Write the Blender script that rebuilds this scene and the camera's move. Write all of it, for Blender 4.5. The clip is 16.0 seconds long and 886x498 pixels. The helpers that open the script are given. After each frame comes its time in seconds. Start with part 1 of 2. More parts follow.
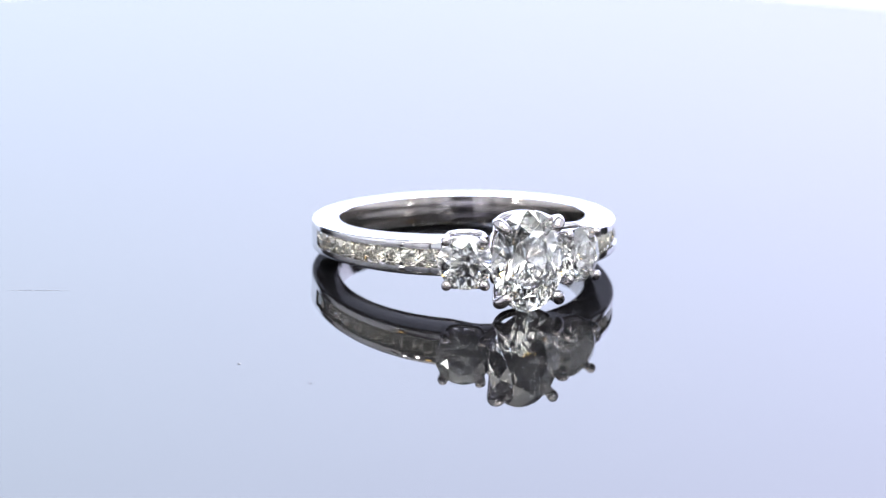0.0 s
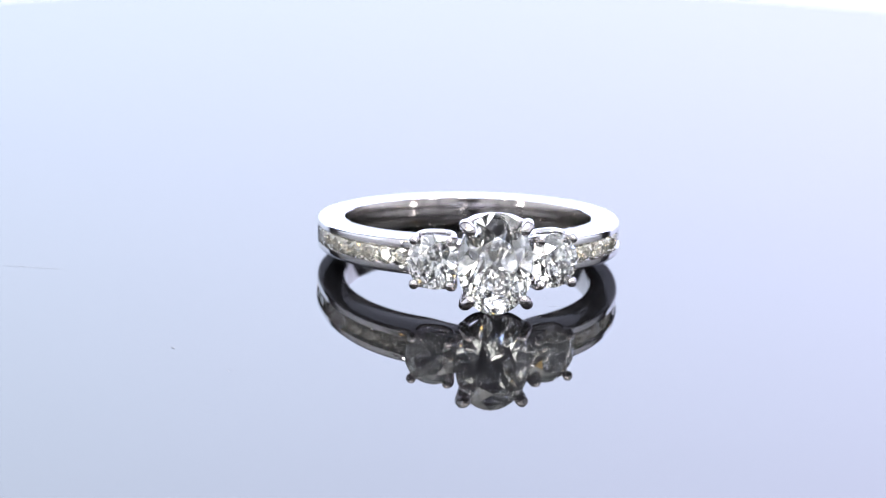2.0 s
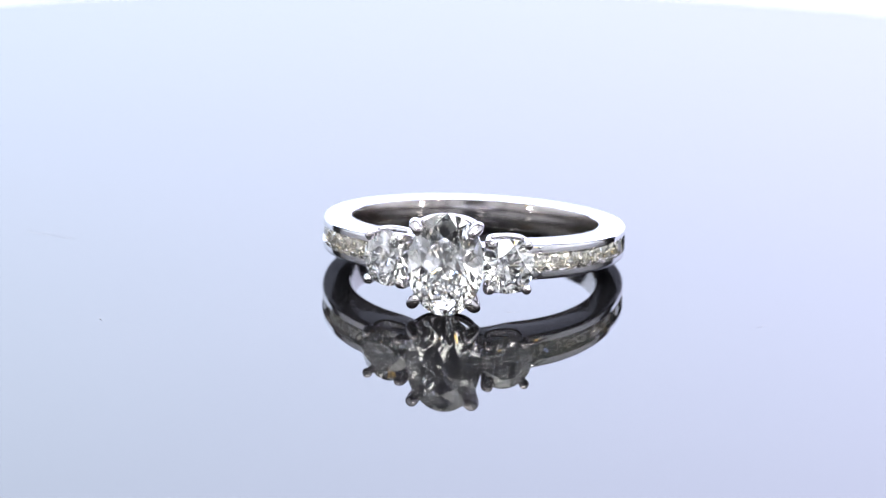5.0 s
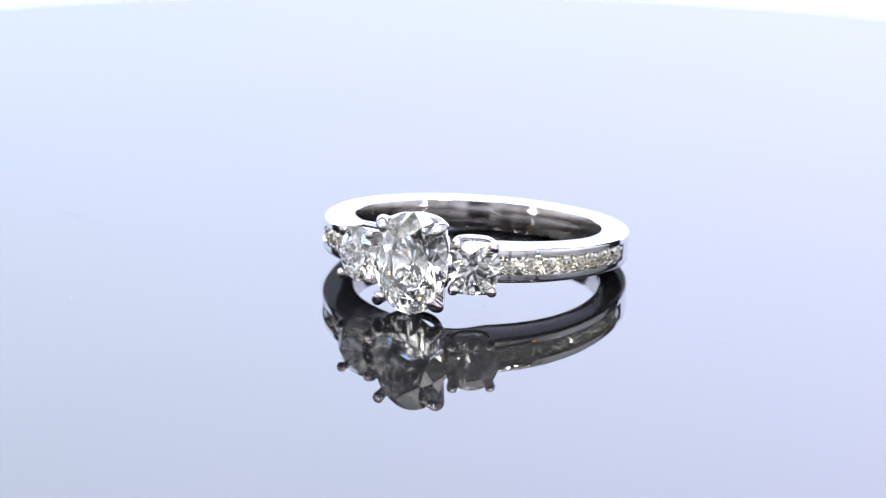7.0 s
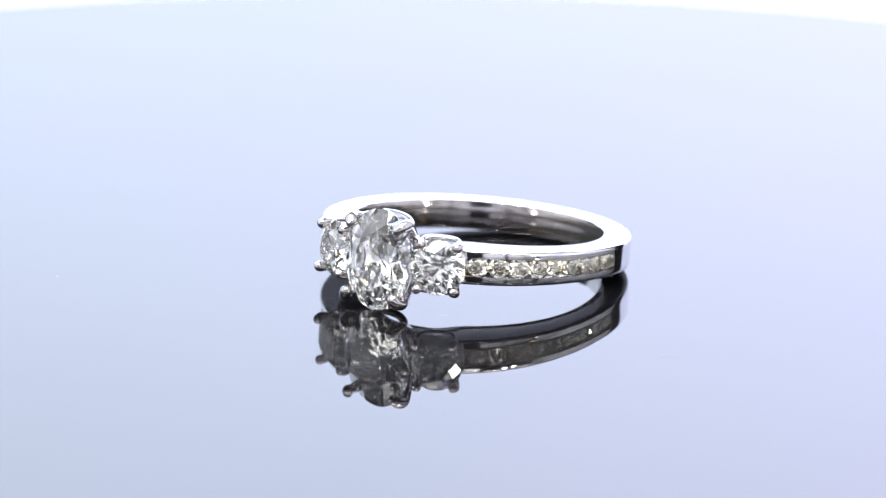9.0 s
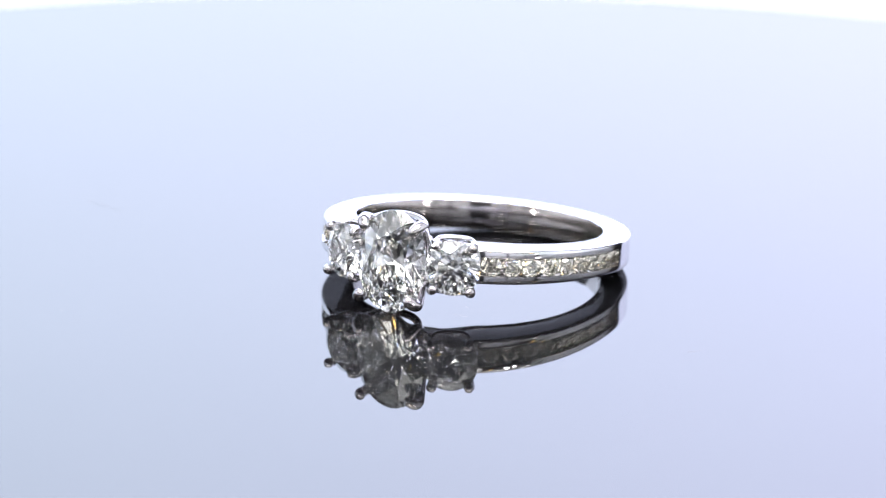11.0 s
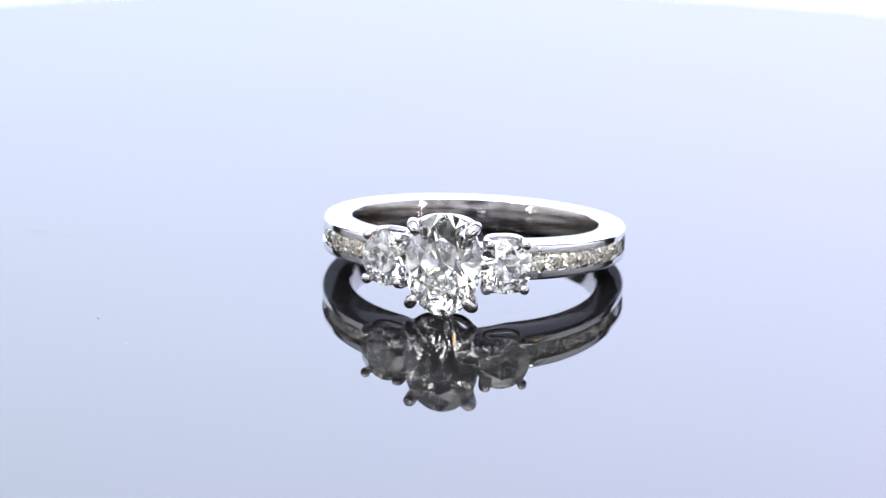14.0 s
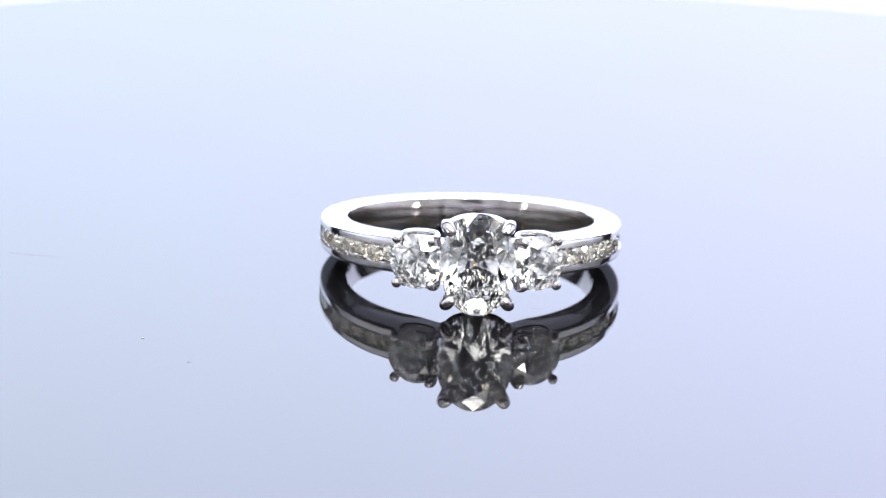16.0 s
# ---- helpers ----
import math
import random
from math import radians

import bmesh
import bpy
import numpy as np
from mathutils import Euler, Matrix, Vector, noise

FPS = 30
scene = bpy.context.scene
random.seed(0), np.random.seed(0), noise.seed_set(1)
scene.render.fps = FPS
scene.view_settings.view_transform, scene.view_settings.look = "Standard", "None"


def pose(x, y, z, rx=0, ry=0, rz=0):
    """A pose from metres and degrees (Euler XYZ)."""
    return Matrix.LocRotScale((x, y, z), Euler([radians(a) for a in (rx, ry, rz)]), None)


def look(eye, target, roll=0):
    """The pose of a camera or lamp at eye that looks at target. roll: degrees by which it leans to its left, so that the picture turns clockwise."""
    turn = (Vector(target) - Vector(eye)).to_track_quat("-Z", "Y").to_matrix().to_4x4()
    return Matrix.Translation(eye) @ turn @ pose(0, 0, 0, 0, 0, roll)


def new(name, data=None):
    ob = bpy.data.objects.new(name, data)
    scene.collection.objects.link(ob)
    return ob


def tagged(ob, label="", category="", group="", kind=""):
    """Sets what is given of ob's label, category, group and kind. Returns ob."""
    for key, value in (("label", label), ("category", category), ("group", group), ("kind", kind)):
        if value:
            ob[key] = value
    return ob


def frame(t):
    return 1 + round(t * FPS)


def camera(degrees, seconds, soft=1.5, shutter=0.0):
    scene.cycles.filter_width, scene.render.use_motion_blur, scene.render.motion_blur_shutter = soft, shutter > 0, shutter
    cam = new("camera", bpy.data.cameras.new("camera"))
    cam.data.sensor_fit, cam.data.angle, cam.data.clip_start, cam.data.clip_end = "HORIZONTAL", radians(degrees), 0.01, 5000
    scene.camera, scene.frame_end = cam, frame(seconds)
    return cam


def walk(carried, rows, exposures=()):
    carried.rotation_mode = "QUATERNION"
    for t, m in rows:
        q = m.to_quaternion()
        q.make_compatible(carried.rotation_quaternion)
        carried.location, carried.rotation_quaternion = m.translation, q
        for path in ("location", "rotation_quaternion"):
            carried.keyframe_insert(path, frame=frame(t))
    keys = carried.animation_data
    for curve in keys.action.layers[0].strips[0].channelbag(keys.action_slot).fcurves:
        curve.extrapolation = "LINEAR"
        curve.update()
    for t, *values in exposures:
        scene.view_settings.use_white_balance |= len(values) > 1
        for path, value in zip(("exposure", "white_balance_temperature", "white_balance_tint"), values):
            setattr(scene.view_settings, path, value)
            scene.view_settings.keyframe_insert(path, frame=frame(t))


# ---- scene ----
# ---- camera: a fixed macro lens over a turntable ----
MM = 0.001
cam = camera(14.0, 16.0, soft=1.05)
DIST, RISE = 0.2439, radians(15.95)
EYE = Vector((0, -DIST * math.cos(RISE), DIST * math.sin(RISE)))
AIM_YAW, AIM_PITCH = radians(0.0155), RISE - radians(0.286)
AHEAD = Vector((-math.sin(AIM_YAW) * math.cos(AIM_PITCH), math.cos(AIM_YAW) * math.cos(AIM_PITCH), -math.sin(AIM_PITCH)))
STAND = look(EYE, EYE + AHEAD, 1.5)
walk(cam, [(0.0, STAND), (16.0, STAND)])
cam.data.dof.use_dof = True
cam.data.dof.focus_distance = 0.232
cam.data.dof.aperture_fstop = 46

# ---- world and exposure ----
world = bpy.data.worlds.new("room_air")
world.use_nodes = True
world.node_tree.nodes["Background"].inputs[0].default_value = (0.5, 0.55, 0.7, 1)
world.node_tree.nodes["Background"].inputs[1].default_value = 0.02
scene.world = world
scene.view_settings.exposure = 0.0
scene.cycles.max_bounces = 32
scene.cycles.transmission_bounces = 28
scene.cycles.glossy_bounces = 12
SOFTBOX_POWER, LED_POWER, PANEL_POWER, FILL_POWER = 5.0, 190.0, 3.6, 6.2

# ---- turntable angle by time, in degrees ----
TURN = [(0.0, 19.52), (0.5, 16.65), (1.0, 13.78), (1.5, 10.92), (2.0, 8.07), (2.5, 5.25), (3.0, 2.46), (3.5, -0.33),
        (4.0, -3.12), (4.2, -4.24), (5.0, -8.75), (5.6, -12.12), (6.3, -16.06), (6.5, -17.19), (7.0, -20.04), (7.5, -22.90), (8.0, -25.76),
        (8.5, -28.62), (9.0, -31.47), (9.2, -32.60), (9.4, -33.75), (9.55, -34.3), (9.7, -33.85), (10.2, -31.1), (10.8, -27.75), (11.3, -24.93),
        (11.5, -23.80), (12.0, -20.95), (12.5, -18.08), (13.0, -15.21), (13.5, -12.35), (14.0, -9.49), (14.5, -6.64),
        (15.0, -3.80), (15.5, -0.97), (16.0, 1.87)]
RING_AT = (1.83 * MM, 1.52 * MM, 2.085 * MM)
RING_TILT = -5.78


# ---- materials ----
def material(name):
    m = bpy.data.materials.new(name)
    m.use_nodes = True
    nt = m.node_tree
    return m, nt, nt.nodes["Principled BSDF"]


def link(nt, a, b):
    nt.links.new(a, b)


def textured(name, low, high, scale, rough, metal=0.0, bump=0.0, bump_scale=None, spread=0.06, spec=0.5):
    m, nt, bsdf = material(name)
    co = nt.nodes.new("ShaderNodeTexCoord")
    big = nt.nodes.new("ShaderNodeTexNoise")
    big.inputs["Scale"].default_value = scale
    big.inputs["Detail"].default_value = 6
    link(nt, co.outputs["Object"], big.inputs["Vector"])
    ramp = nt.nodes.new("ShaderNodeValToRGB")
    ramp.color_ramp.elements[0].position, ramp.color_ramp.elements[1].position = 0.3, 0.7
    ramp.color_ramp.elements[0].color, ramp.color_ramp.elements[1].color = (*low, 1), (*high, 1)
    link(nt, big.outputs["Fac"], ramp.inputs["Fac"])
    link(nt, ramp.outputs["Color"], bsdf.inputs["Base Color"])
    fine = nt.nodes.new("ShaderNodeTexNoise")
    fine.inputs["Scale"].default_value = bump_scale or scale * 8
    fine.inputs["Detail"].default_value = 4
    link(nt, co.outputs["Object"], fine.inputs["Vector"])
    span = nt.nodes.new("ShaderNodeMapRange")
    span.inputs["To Min"].default_value, span.inputs["To Max"].default_value = max(0, rough - spread), rough + spread
    link(nt, fine.outputs["Fac"], span.inputs["Value"])
    link(nt, span.outputs["Result"], bsdf.inputs["Roughness"])
    bsdf.inputs["Metallic"].default_value = metal
    bsdf.inputs["Specular IOR Level"].default_value = spec
    if bump:
        b = nt.nodes.new("ShaderNodeBump")
        b.inputs["Strength"].default_value = bump
        b.inputs["Distance"].default_value = 0.00002
        link(nt, fine.outputs["Fac"], b.inputs["Height"])
        link(nt, b.outputs["Normal"], bsdf.inputs["Normal"])
    return m


def diamond_material(name, tint):
    """Clear faceted stone that bends light as diamond does."""
    m, nt, bsdf = material(name)
    nt.nodes.remove(bsdf)
    g = nt.nodes.new("ShaderNodeBsdfGlass")
    g.inputs["Color"].default_value = (*tint, 1)
    g.inputs["IOR"].default_value = 2.42
    g.inputs["Roughness"].default_value = 0.0
    link(nt, g.outputs[0], nt.nodes["Material Output"].inputs["Surface"])
    return m


def glowing(name, colour, power, low=1.0, high=1.0, side=0.0, tint=None):
    """A glowing face; low and high: its share of the power at the foot and 0.3 m up; side: growth to the right."""
    m, nt, bsdf = material(name)
    nt.nodes.remove(bsdf)
    e = nt.nodes.new("ShaderNodeEmission")
    e.inputs["Color"].default_value = (*colour, 1)
    e.inputs["Strength"].default_value = power
    if low != high:
        co = nt.nodes.new("ShaderNodeTexCoord")
        axes = nt.nodes.new("ShaderNodeSeparateXYZ")
        link(nt, co.outputs["Object"], axes.inputs[0])
        span = nt.nodes.new("ShaderNodeMapRange")
        span.inputs["From Max"].default_value = 0.33
        span.inputs["To Min"].default_value, span.inputs["To Max"].default_value = power * low, power * high
        link(nt, axes.outputs["Z"], span.inputs["Value"])
        across = nt.nodes.new("ShaderNodeMapRange")
        across.inputs["From Min"].default_value, across.inputs["From Max"].default_value = -0.1, 0.1
        across.inputs["To Min"].default_value, across.inputs["To Max"].default_value = 1 - side, 1 + side
        link(nt, axes.outputs["X"], across.inputs["Value"])
        if tint:
            drift = nt.nodes.new("ShaderNodeMapRange")
            drift.inputs["From Min"].default_value, drift.inputs["From Max"].default_value = -0.09, 0.09
            link(nt, axes.outputs["X"], drift.inputs["Value"])
            mix = nt.nodes.new("ShaderNodeMix")
            mix.data_type = "RGBA"
            mix.inputs["A"].default_value, mix.inputs["B"].default_value = (*colour, 1), (*tint, 1)
            link(nt, drift.outputs["Result"], mix.inputs["Factor"])
            link(nt, mix.outputs["Result"], e.inputs["Color"])
        times = nt.nodes.new("ShaderNodeMath")
        times.operation = "MULTIPLY"
        link(nt, span.outputs["Result"], times.inputs[0])
        link(nt, across.outputs["Result"], times.inputs[1])
        link(nt, times.outputs[0], e.inputs["Strength"])
    link(nt, e.outputs[0], nt.nodes["Material Output"].inputs["Surface"])
    return m


WHITE_GOLD = textured("polished_white_gold", (0.66, 0.64, 0.66), (0.73, 0.715, 0.735), 900, 0.07, 1.0, 0.08, 5000, 0.03)
# Claws: base darkened to carry the dark surroundings they mirror.
DARKENED_CLAW_GOLD = textured("darkened_burnished_gold", (0.52, 0.49, 0.495), (0.60, 0.57, 0.575), 1400, 0.06, 1.0, 0.06, 7000, 0.03)
# Inner face: base darkened to stand in for dim reflections inside the band.
DARKENED_INNER_GOLD = textured("darkened_satin_gold", (0.40, 0.37, 0.355), (0.48, 0.45, 0.435), 700, 0.13, 1.0, 0.1, 3000, 0.04)
DIAMOND = diamond_material("clear_diamond", (1.0, 1.0, 0.993))
WARM_DIAMOND = diamond_material("faintly_warm_diamond", (1.0, 0.99, 0.955))
ACRYLIC = textured("black_gloss_acrylic", (0.004, 0.004, 0.005), (0.007, 0.007, 0.008), 40, 0.012, 0.0, 0.0, 300, 0.008, 0.2)
TENT_WHITE = textured("white_tent_fabric", (0.74, 0.75, 0.77), (0.80, 0.81, 0.83), 30, 0.9)
STRIP_GREY = textured("pale_contrast_strip", (0.54, 0.54, 0.545), (0.62, 0.62, 0.625), 30, 0.9)
LINT = textured("grey_lint", (0.3, 0.3, 0.33), (0.42, 0.42, 0.45), 3000, 0.8)
BASE_PAINT = textured("satin_black_paint", (0.02, 0.02, 0.02), (0.035, 0.035, 0.035), 60, 0.4)
TABLE_WHITE = textured("pale_grey_laminate", (0.38, 0.385, 0.40), (0.43, 0.435, 0.45), 12, 0.45)
WALL_PAINT = textured("dark_grey_wall_paint", (0.10, 0.10, 0.11), (0.13, 0.13, 0.14), 3, 0.8)
FLOOR_GREY = textured("grey_floor", (0.16, 0.16, 0.17), (0.22, 0.22, 0.23), 5, 0.6)
CEILING_WHITE = textured("matt_ceiling_paint", (0.2, 0.2, 0.21), (0.24, 0.24, 0.25), 3, 0.9)
BLACK_CLOTH = textured("black_softbox_cloth", (0.015, 0.015, 0.017), (0.025, 0.025, 0.027), 90, 0.9)
DIFFUSER = glowing("softbox_diffuser", (0.662, 0.749, 0.945), SOFTBOX_POWER, 0.43, 1.93, 0.035, (0.70, 0.745, 1.0))
TOP_GLOW = glowing("led_panel_face", (0.98, 0.985, 1.0), PANEL_POWER)
FILL_GLOW = glowing("fill_panel_face", (1.0, 0.99, 0.98), FILL_POWER)
# Dim amber and blue leds stand in for the coloured fire the glass lacks.
LED_GLOW = [glowing("white_led", (1.0, 0.985, 0.96), LED_POWER), glowing("amber_fire_led", (1.0, 0.66, 0.24), LED_POWER * 0.06), glowing("blue_fire_led", (0.38, 0.52, 1.0), LED_POWER * 0.06)]


# ---- mesh helpers ----
def mesh_object(name, bm, mat, parent=None, label="", smooth=True):
    me = bpy.data.meshes.new(name)
    bm.normal_update()
    bm.to_mesh(me)
    bm.free()
    for p in me.polygons:
        p.use_smooth = smooth
    me.materials.append(mat)
    ob = new(name, me)
    if parent is not None:
        ob.parent = parent
    if label:
        tagged(ob, label)
    return ob


def part(name, bm, mat, parent, label="", smooth=True):
    return mesh_object(name, bm, mat, parent, label, smooth)


def box(bm, x0, y0, z0, x1, y1, z1, bevel=0.0):
    made = bmesh.ops.create_cube(bm, size=1.0, matrix=Matrix.Translation(((x0 + x1) / 2, (y0 + y1) / 2, (z0 + z1) / 2)) @ Matrix.Diagonal((x1 - x0, y1 - y0, z1 - z0, 1)))
    if bevel:
        edges = list({e for v in made["verts"] for e in v.link_edges})
        bmesh.ops.bevel(bm, geom=edges, offset=bevel, segments=2, profile=0.5, affect="EDGES")
    return bm


def lathe(bm, profile, steps, m=Matrix()):
    """A closed profile of (radius, z) turned about z."""
    rings = []
    for i in range(steps):
        a = 2 * math.pi * i / steps
        rings.append([bm.verts.new(m @ Vector((r * math.cos(a), r * math.sin(a), z))) for r, z in profile])
    n = len(profile)
    for i in range(steps):
        a, b = rings[i], rings[(i + 1) % steps]
        for k in range(n):
            bm.faces.new((a[k], b[k], b[(k + 1) % n], a[(k + 1) % n]))
    bmesh.ops.recalc_face_normals(bm, faces=bm.faces)
    return bm


def spline(points, steps):
    """Catmull-Rom through points that hold x, y, z, radius."""
    p = [np.array(q, float) for q in points]
    p = [2 * p[0] - p[1], *p, 2 * p[-1] - p[-2]]
    out = []
    for i in range(1, len(p) - 2):
        for s in range(steps):
            t = s / steps
            out.append(0.5 * (2 * p[i] + (p[i + 1] - p[i - 1]) * t + (2 * p[i - 1] - 5 * p[i] + 4 * p[i + 1] - p[i + 2]) * t * t
                              + (3 * p[i] - p[i - 1] - 3 * p[i + 1] + p[i + 2]) * t ** 3))
    out.append(p[-2])
    return out


def tube(bm, points, steps=6, around=14, m=Matrix()):
    """A round wire through points (x, y, z, radius) with domed ends."""
    line = spline(points, steps)
    tan0, tan1 = line[1][:3] - line[0][:3], line[-1][:3] - line[-2][:3]
    tan0, tan1 = tan0 / np.linalg.norm(tan0), tan1 / np.linalg.norm(tan1)
    head, tail = [], []
    for a in (80, 60, 40, 20):
        s, c = math.sin(radians(a)), math.cos(radians(a))
        head.append(np.append(line[0][:3] - tan0 * line[0][3] * s, line[0][3] * c))
        tail.insert(0, np.append(line[-1][:3] + tan1 * line[-1][3] * s, line[-1][3] * c))
    line = head + line + tail
    ups, rings = Vector((0.13, 0.31, 0.94)), []
    for i, q in enumerate(line):
        a, b = line[max(0, i - 1)], line[min(len(line) - 1, i + 1)]
        t = Vector(b[:3] - a[:3]).normalized()
        side = t.cross(ups).normalized()
        ups = side.cross(t).normalized()
        rings.append([bm.verts.new(m @ (Vector(q[:3]) + (side * math.cos(2 * math.pi * k / around) + ups * math.sin(2 * math.pi * k / around)) * q[3])) for k in range(around)])
    for a, b in zip(rings, rings[1:]):
        for k in range(around):
            bm.faces.new((a[k], a[(k + 1) % around], b[(k + 1) % around], b[k]))
    bm.faces.new(rings[0][::-1])
    bm.faces.new(rings[-1])
    bmesh.ops.recalc_face_normals(bm, faces=bm.faces)
    return bm


def brilliant(rx, ry, crown=0.30, table=0.56, pavilion=0.84, rz=None, split=False):
    """A brilliant-cut stone in millimetres, its table facing +z: table, stars, bezels, halves, girdle, mains, culet.
    split: the pavilion halves broken into smaller facets, as in a modified oval."""
    bm = bmesh.new()
    rz = rz or (rx + ry) / 2
    rs, rp, g = 0.80, 0.24, 0.02
    v = lambda r, deg, z: bm.verts.new((r * rx * math.cos(radians(deg)) * MM, r * ry * math.sin(radians(deg)) * MM, z * rz * MM))
    t = [v(table, 45 * k, crown) for k in range(8)]
    s = [v(rs, 45 * k + 22.5, g + (crown - g) * (1 - rs * math.cos(radians(22.5))) / (1 - table)) for k in range(8)]
    up = [v(1, 11.25 * k, g) for k in range(32)]
    lo = [v(1, 11.25 * k, -g) for k in range(32)]
    tip = bm.verts.new((0, 0, -pavilion * rz * MM))
    bm.faces.new(t)
    for k in range(8):
        n = (k + 1) % 8
        bm.faces.new((t[k], s[k], t[n]))
        bm.faces.new((t[k], s[k - 1], up[4 * k], s[k]))
        a, b, c, d, e = (up[(4 * k + j) % 32] for j in range(5))
        for tri in ((s[k], a, b), (s[k], b, c), (s[k], c, d), (s[k], d, e)):
            bm.faces.new(tri)
    p = [v(rp, 45 * k + 22.5, -g - (pavilion - g) * (1 - rp * math.cos(radians(22.5)))) for k in range(8)]
    q = [v(0.66, 45 * k + 22.5, -g - (pavilion - g) * 0.375) for k in range(8)] if split else []
    for k in range(8):
        a, b, c, d, e = (lo[(4 * k + j) % 32] for j in range(5))
        if split:
            tris = ((q[k], b, a), (q[k], c, b), (q[k], d, c), (q[k], e, d), (p[k], q[k], a), (p[k], e, q[k]))
        else:
            tris = ((p[k], b, a), (p[k], c, b), (p[k], d, c), (p[k], e, d))
        for tri in tris:
            bm.faces.new(tri)
        bm.faces.new((tip, p[k], lo[4 * k], p[k - 1]))
    for k in range(32):
        bm.faces.new((up[k], lo[k], lo[(k + 1) % 32], up[(k + 1) % 32]))
    bmesh.ops.recalc_face_normals(bm, faces=bm.faces)
    return bm


# ---- room ----
def room():
    for name, b in (("wall_north", (-1.6, 1.5, -0.78, 1.6, 1.6, 1.7)), ("wall_south", (-1.6, -1.6, -0.78, 1.6, -1.5, 1.7)),
                    ("wall_east", (1.5, -1.5, -0.78, 1.6, 1.5, 1.7)), ("wall_west", (-1.6, -1.5, -0.78, -1.5, 1.5, 1.7))):
        tagged(mesh_object(name, box(bmesh.new(), *b), WALL_PAINT, smooth=False), "plain dark grey painted studio wall", "wall", kind="structure")
    tagged(mesh_object("floor", box(bmesh.new(), -1.6, -1.6, -0.83, 1.6, 1.6, -0.78), FLOOR_GREY, smooth=False), "plain grey studio floor", "floor", kind="structure")
    tagged(mesh_object("ceiling", box(bmesh.new(), -1.6, -1.6, 1.7, 1.6, 1.6, 1.75), CEILING_WHITE, smooth=False), "plain matt grey studio ceiling", "ceiling", kind="structure")


def table():
    ob = tagged(new("table"), "pale grey laminate table under the turntable", "table")
    ob.location = (0, 0, -0.78)
    part("tabletop", box(bmesh.new(), -0.75, -0.5, 0.72, 0.75, 0.5, 0.75, 0.003), TABLE_WHITE, ob, smooth=False)
    for x in (-0.7, 0.7):
        for y in (-0.45, 0.45):
            part("leg", box(bmesh.new(), x - 0.025, y - 0.025, 0, x + 0.025, y + 0.025, 0.72, 0.002), TABLE_WHITE, ob, smooth=False)


def softbox():
    ob = tagged(new("softbox"), "large glowing white softbox standing behind the turntable", "light")
    ob.location = (0, 0.4, -0.03)
    part("diffuser", box(bmesh.new(), -0.36, 0, 0.02, 0.36, 0.006, 0.42), DIFFUSER, ob, "glowing cool white diffuser sheet", smooth=False)
    part("housing", box(bmesh.new(), -0.37, 0.007, 0.0, 0.37, 0.08, 0.44, 0.004), BLACK_CLOTH, ob, "black cloth housing", smooth=False)


def added_lightbox():
    """White side sheets and a lit roof round the table, unseen, added to light the ring."""
    ob = tagged(new("added_light_tent"), "unseen white light tent added to light the ring, with a lit roof and low front", "light tent")
    ob.location = (0, 0, -0.03)
    for x in (-0.6, 0.585):
        part("side_sheet", box(bmesh.new(), x, -0.45, 0.0, x + 0.015, 0.38, 0.75, 0.002), TENT_WHITE, ob, "white fabric side sheet", smooth=False)
    part("roof", box(bmesh.new(), -0.6, -0.45, 0.752, 0.6, 0.38, 0.765, 0.002), TENT_WHITE, ob, "white fabric roof", smooth=False)
    # Unseen pale strips with gaps, added so the stones mirror light and dark.
    for x in (-0.6, -0.42, -0.24, 0.085, 0.265, 0.445):
        part("contrast_strip", box(bmesh.new(), x, -0.465, 0.0, x + 0.155, -0.452, 0.24, 0.002), STRIP_GREY, ob, "low pale grey strip, unseen, added to give the stones contrast", smooth=False)
    part("led_panel", box(bmesh.new(), -0.35, -0.36, 0.735, 0.35, 0.1, 0.748), TOP_GLOW, ob, "glowing led panel under the roof", smooth=False)
    # Glowing fill panels on black backing, unseen, added to brighten the stones.
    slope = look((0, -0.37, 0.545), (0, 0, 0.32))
    backing = part("fill_backing", box(bmesh.new(), -0.585, -0.27, 0.004, 0.585, 0.20, 0.012, 0.002), BLACK_CLOTH, ob, "unseen black cloth added behind the fill panels for dark gaps", smooth=False)
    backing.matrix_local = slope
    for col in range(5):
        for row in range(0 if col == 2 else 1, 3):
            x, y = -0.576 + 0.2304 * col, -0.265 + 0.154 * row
            panel = part("fill_panel", box(bmesh.new(), x + 0.018, y + 0.018, -0.004, x + 0.2124, y + 0.140, 0.003, 0.001), FILL_GLOW, ob, "softly glowing white fill panel, unseen, added to brighten the stones", smooth=False)
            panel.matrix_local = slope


def led_bar(x, y, z, count, reach, half, upright=0):
    """An unseen black bar with a row of round leds aimed at the ring for highlights and sparkle."""
    ob = tagged(new("led_light_bar"), "unseen slim black bar with a row of bright round leds for highlights and sparkle", "light bar", "led bars over the ring")
    ob.matrix_world = look((x, y, z), (0, 0, 0), upright)
    part("rail", box(bmesh.new(), -half, -0.016, 0.002, half, 0.016, 0.022, 0.002), BASE_PAINT, ob, smooth=False)
    for k in range(count):
        x = (k - (count - 1) / 2) * 2 * reach / max(1, count - 1) + random.uniform(-0.02, 0.02)
        led = part("led", lathe(bmesh.new(), [(0.0002, -0.003), (0.007, -0.0027), (0.010, -0.001), (0.010, 0.0015), (0.0002, 0.0015)], 24), LED_GLOW[(0, 1, 0, 2, 0, 1, 0)[k % 7]], ob, "glowing led")
        led.matrix_local = pose(x, 0, 0)


# ---- turntable ----
DISC_AT, DISC_R = (6.0 * MM, 0.0 * MM), 95.4 * MM


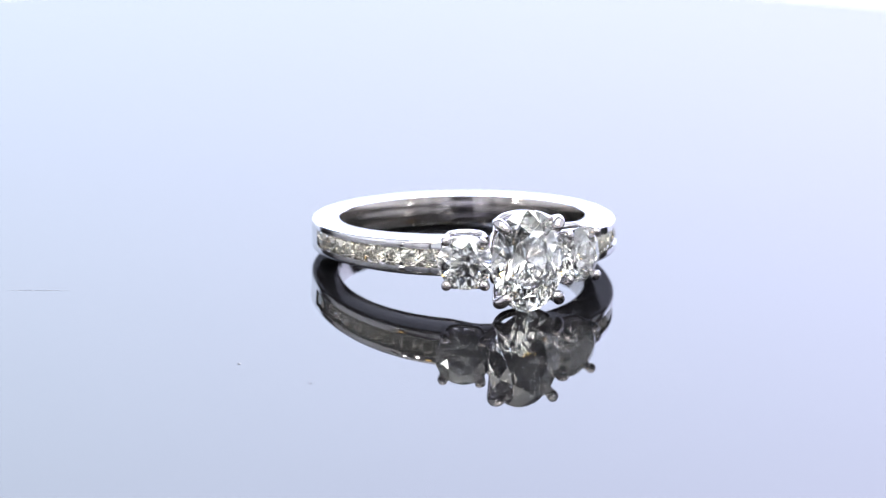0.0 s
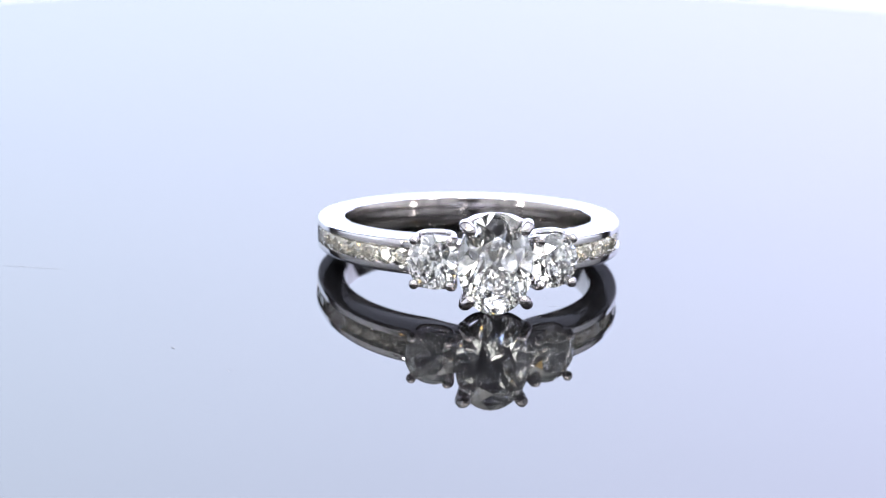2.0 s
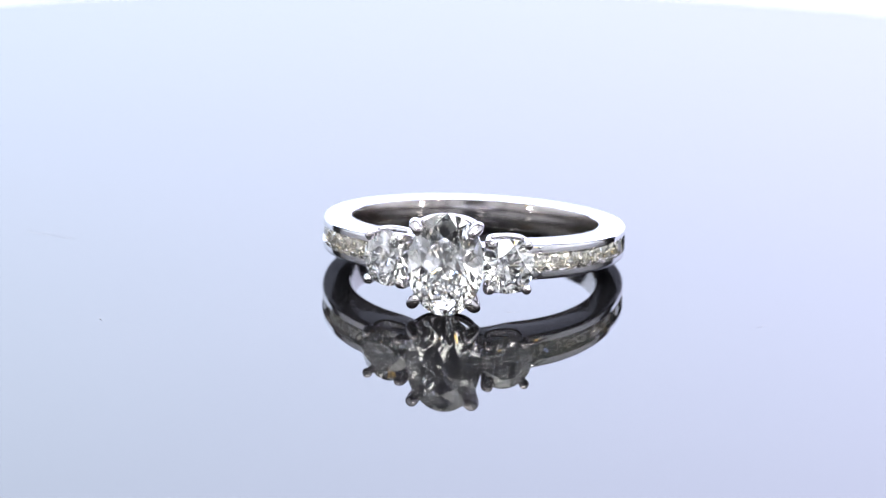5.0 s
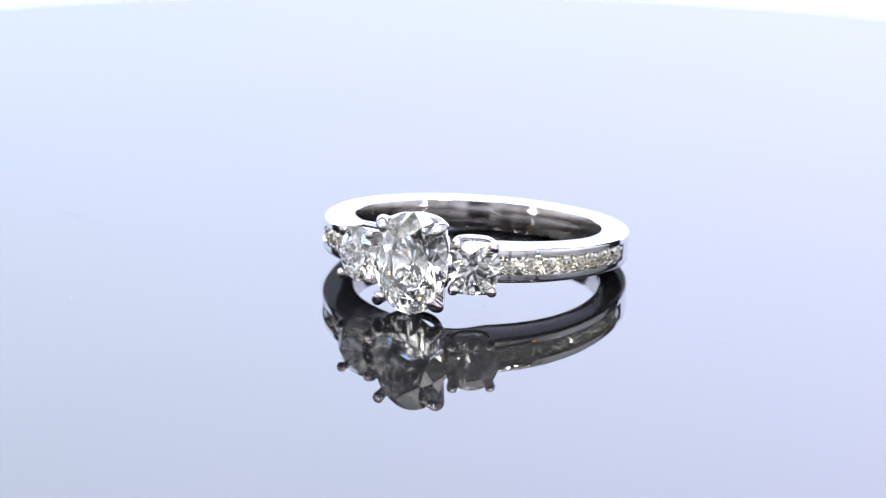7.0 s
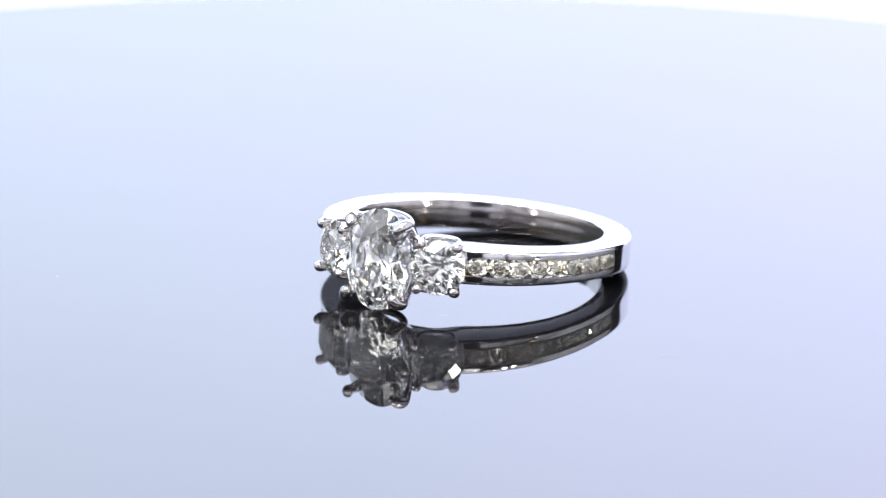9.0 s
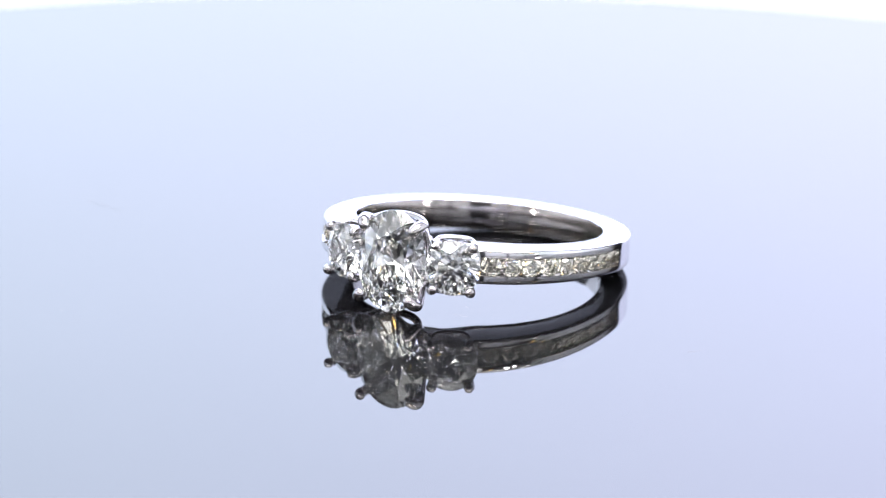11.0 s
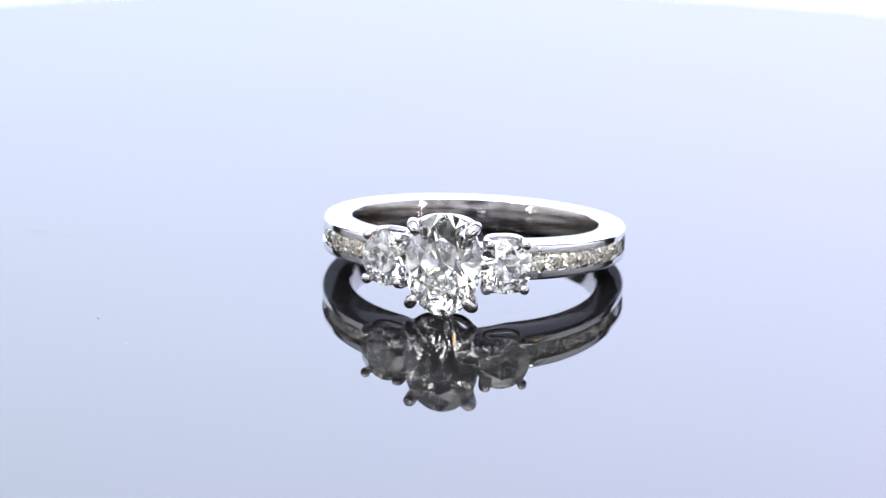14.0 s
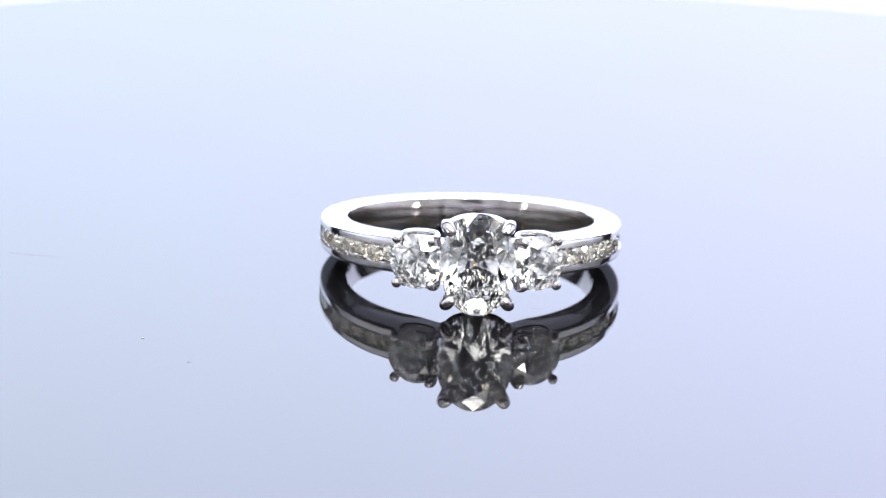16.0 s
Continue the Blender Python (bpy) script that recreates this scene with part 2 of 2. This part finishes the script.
def turntable():
    base = tagged(new("turntable"), "low black motor drum under the turning disc", "turntable")
    base.location = (0, 0, -0.03)
    part("drum", lathe(bmesh.new(), [(0.0005, 0), (0.062, 0), (0.064, 0.002), (0.064, 0.022), (0.062, 0.0245), (0.0005, 0.0245)], 64), BASE_PAINT, base)
    disc = tagged(new("turntable_disc"), "round black glossy acrylic disc mirroring the ring", "turntable disc")
    m = Matrix.Translation((*DISC_AT, 0))
    r = DISC_R
    part("plate", lathe(bmesh.new(), [(0.00005, 0), (r - 0.0008, 0), (r - 0.0002, -0.0002), (r, -0.0008), (r, -0.0042), (r - 0.0008, -0.005), (0.00005, -0.005)], 192, m), ACRYLIC, disc, smooth=False)
    return disc


LINT_AT = [(-29.5, 1.72, -25.7, 0.63, 0.0045), (-19.42, -17.35, -19.25, -17.52, 0.02), (-16.3, -22.15, -16.2, -22.3, 0.016),
           (21.84, -9.19, 22.5, -8.4, 0.004), (5.4, -7.58, 5.85, -7.72, 0.003), (5.5, -9.5, 6.7, -9.5, 0.003)]


def speck_of_lint(disc):
    """Hair-fine scratches and lint on the plate, in its own frame, millimetres: start, end, width."""
    for x0, y0, x1, y1, r in LINT_AT:
        bend = random.uniform(-0.06, 0.06) * math.hypot(x1 - x0, y1 - y0)
        part("lint", tube(bmesh.new(), [(x0 * MM, y0 * MM, r * MM, r * MM), ((x0 + x1) / 2 * MM, ((y0 + y1) / 2 + bend) * MM, r * MM, r * 0.9 * MM), (x1 * MM, y1 * MM, r * MM, r * 0.6 * MM)], 4, 6), LINT, disc, "fine grey lint fibre")


# ---- ring, in its own frame: stones at -y, finger hole along z, millimetres ----
R_IN, R_OUT, HALF = 8.35, 10.18, 1.06
GROOVE_FROM, GROOVE_TO, STONES = 27.0, 93.0, 9


def polar(deg, r, z):
    """deg from the front (-y), to the right."""
    a = radians(deg)
    return Vector((r * math.sin(a), -r * math.cos(a), z)) * MM


def smooth(a, b, x):
    t = min(1.0, max(0.0, (x - a) / (b - a)))
    return t * t * (3 - 2 * t)


def shank(deg):
    """Outer and inner radius and half height of the band at deg from the front: the shoulders flare, the back is slimmer."""
    a = abs(deg)
    flare = 1 - smooth(18, 88, a)
    return R_OUT + 0.95 * flare + 0.06 * smooth(92, 118, a), R_IN - 0.12 * flare, HALF + 0.12 * flare 


def band(parent):
    bm = bmesh.new()
    stations = sorted({*range(-180, 180), *(s * (g + d) for s in (-1, 1) for g in (GROOVE_FROM, GROOVE_TO) for d in (-0.15, 0.15))})
    rings = []
    for deg in stations:
        a = abs(deg)
        deep = 1.0 if GROOVE_FROM < a < GROOVE_TO else 0.0
        near = 1 - smooth(9, 27, a)
        r_out, r_in, h = shank(deg)
        r_out, h = r_out - 1.5 * near, h - 0.3 * near
        w, e = 0.56 * h / HALF, 0.24
        under = w + 0.17 if deep else w - 0.02
        curve = [(r_out - e * (1 - math.sin(radians(q))), h - e * (1 - math.cos(radians(q)))) for q in (0, 18, 36, 54, 72, 90)]
        prof = [(r, -z) for r, z in curve] + [(r_out, -w), (r_out - 0.11 * deep, -w + 0.005), (r_out - 0.16 * deep, -under), (r_out - 1.0 * deep, -under + 0.01),
                                                (r_out - 1.0 * deep, under - 0.01), (r_out - 0.16 * deep, under), (r_out - 0.11 * deep, w - 0.005), (r_out, w)] + curve[::-1]
        prof += [(r_in + 0.14, h), (r_in + 0.04, h - 0.04), (r_in, h - 0.14), (r_in, -h + 0.14), (r_in + 0.04, -h + 0.04), (r_in + 0.14, -h)]
        rings.append([bm.verts.new(polar(deg, r, z)) for r, z in prof])
    n = len(rings[0])
    for i in range(len(rings)):
        a, b = rings[i], rings[(i + 1) % len(rings)]
        for k in range(n):
            f = bm.faces.new((a[k], b[k], b[(k + 1) % n], a[(k + 1) % n]))
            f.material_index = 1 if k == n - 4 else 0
    bmesh.ops.recalc_face_normals(bm, faces=bm.faces)
    bm.normal_update()
    for e in bm.edges:
        e.smooth = e.calc_face_angle(0) < radians(38)
    ob = part("band", bm, WHITE_GOLD, parent, "polished white gold band with channel-cut shoulders")
    ob.data.materials.append(DARKENED_INNER_GOLD)


def facing(deg, r, z=0.0, turn=None):
    """Frame of a stone: +z outward at deg (or turned to face turn degrees), +y up."""
    a = radians(deg if turn is None else turn)
    out, up = Vector((math.sin(a), -math.cos(a), 0)), Vector((0, 0, 1))
    m = Matrix((up.cross(out), up, out)).transposed().to_4x4()
    return Matrix.Translation(polar(deg, r, z)) @ m


def claw(m, points, parent):
    ob = part("claw", tube(bmesh.new(), [tuple(c * MM for c in p) for p in points], 7, 16), DARKENED_CLAW_GOLD, parent)
    ob.matrix_local = m
    return ob


def wire(m, points, parent, name="gallery_rail"):
    ob = part(name, tube(bmesh.new(), [tuple(c * MM for c in p) for p in points], 7, 14), WHITE_GOLD, parent)
    ob.matrix_local = m
    return ob


def oval(m, a, b, v, r, parent, name="setting"):
    """A closed oval wire round the base of a setting."""
    bm = bmesh.new()
    rings = []
    for i in range(40):
        q = 2 * math.pi * i / 40
        out = Vector((math.cos(q), math.sin(q), 0))
        at = Vector((a * math.cos(q), b * math.sin(q), v))
        rings.append([bm.verts.new((at + out * r * math.cos(k * math.pi / 5) + Vector((0, 0, 1.4 * r * math.sin(k * math.pi / 5)))) * MM) for k in range(10)])
    for i in range(40):
        p, q = rings[i], rings[(i + 1) % 40]
        for k in range(10):
            bm.faces.new((p[k], q[k], q[(k + 1) % 10], p[(k + 1) % 10]))
    bmesh.ops.recalc_face_normals(bm, faces=bm.faces)
    ob = part(name, bm, WHITE_GOLD, parent)
    ob.matrix_local = m
    return ob


def side_head(sign, ring):
    m = facing(sign * 18.5, 12.36, 0, sign * 22.5)
    st = part("side_stone", brilliant(1.80, 1.80, table=0.56, crown=0.31, pavilion=0.87), DIAMOND, ring, "round brilliant-cut clear side diamond", smooth=False)
    st.matrix_local = m @ pose(0, 0, 0, 0, 0, 11)
    head = oval(m, 0.95, 1.05, -1.45, 0.17, ring)
    for u in (-1, 1):
        for w in (-1, 1):
            claw(Matrix(), [(u * 0.5, w * 0.55, -2.2, 0.25), (u * 0.95, w * 1.1, -1.3, 0.25), (u * 1.26, w * 1.46, -0.4, 0.26), (u * 1.29, w * 1.52, 0.1, 0.31), (u * 1.21, w * 1.44, 0.36, 0.34)], head)
    for w in (-1, 1):
        wire(Matrix(), [(-1.2, w * 1.5, -0.3, 0.17), (-1.15, w * 1.64, -0.75, 0.19), (-0.8, w * 1.73, -1.1, 0.21), (0, w * 1.75, -1.2, 0.22), (0.8, w * 1.73, -1.1, 0.21), (1.15, w * 1.64, -0.75, 0.19), (1.2, w * 1.5, -0.3, 0.17)], head)


def centre_head(ring):
    m = facing(0, 12.62, 0)
    st = part("centre_stone", brilliant(2.48, 3.36, rz=2.45, table=0.56, crown=0.33, pavilion=0.90, split=True), DIAMOND, ring, "oval brilliant-cut clear centre diamond", smooth=False)
    st.matrix_local = m
    head = oval(m, 1.45, 2.0, -1.5, 0.24, ring)
    for u in (-1, 1):
        for w in (-1, 1):
            claw(Matrix(), [(u * 0.75, w * 0.75, -3.1, 0.34), (u * 1.25, w * 1.45, -2.0, 0.34), (u * 1.75, w * 2.25, -0.75, 0.36), (u * 2.06, w * 2.6, 0.05, 0.36), (u * 1.97, w * 2.5, 0.55, 0.41), (u * 1.78, w * 2.28, 0.82, 0.38)], head)
    for w in (-1, 1):
        wire(Matrix(), [(-1.95, w * 2.5, -0.2, 0.2), (-1.75, w * 2.55, -0.8, 0.24), (-1.1, w * 2.78, -1.2, 0.26), (0, w * 2.88, -1.35, 0.26), (1.1, w * 2.78, -1.2, 0.26), (1.75, w * 2.55, -0.8, 0.24), (1.95, w * 2.5, -0.2, 0.2)], head)
    # Wires added to block the bright plate showing beside the centre stone.
    for u in (-1, 1):
        wire(Matrix(), [(u * 1.7, -1.5, -1.75, 0.2), (u * 2.0, -0.8, -1.5, 0.22), (u * 2.1, 0, -1.4, 0.23), (u * 2.0, 0.8, -1.5, 0.22), (u * 1.7, 1.5, -1.75, 0.2)], head, "gap_wire")


def channel_stones(ring):
    step = (GROOVE_TO - GROOVE_FROM) / STONES
    first = None
    for sign in (-1, 1):
        for k in range(STONES):
            deg = sign * (GROOVE_FROM + step * (k + 0.5))
            if first is None:
                ob = first = part("channel_stone", brilliant(0.67, 0.67, table=0.54, crown=0.32, pavilion=0.87), WARM_DIAMOND, ring, "tiny round diamond set in the channel", smooth=False)
            else:
                ob = new("channel_stone", first.data)
                ob.parent = ring
            lean = 5.0 * (1 - smooth(60, 90, abs(deg)))
            ob.matrix_local = facing(deg, shank(deg)[0] - 0.3, 0, deg - sign * lean) @ pose(0, 0, 0, random.uniform(-2, 2), random.uniform(-2, 2), random.uniform(0, 45))


def diamond_ring():
    ring = tagged(new("diamond_ring"), "polished white gold three-stone diamond ring lying on a black mirror disc", "ring")
    band(ring)
    centre_head(ring)
    for sign in (-1, 1):
        side_head(sign, ring)
    channel_stones(ring)
    return ring


room()
table()
softbox()
added_lightbox()
led_bar(0, -0.30, 0.23, 8, 0.26, 0.584)
led_bar(0, -0.28, 0.33, 9, 0.30, 0.584)
# Overhead and upright bars are added only to put more sparkle in the stones.
led_bar(0, -0.05, 0.46, 5, 0.24, 0.584)
led_bar(-0.36, -0.27, 0.22, 4, 0.17, 0.25, 90)
led_bar(0.36, -0.27, 0.22, 4, 0.17, 0.25, 90)
DISC = turntable()
speck_of_lint(DISC)
RING = diamond_ring()


def motions():
    lying = Matrix.Translation(RING_AT) @ pose(0, 0, 0, RING_TILT)
    walk(DISC, [(t, pose(0, 0, 0, 0, 0, a)) for t, a in TURN])
    walk(RING, [(t, pose(0, 0, 0, 0, 0, a) @ lying) for t, a in TURN])


motions()
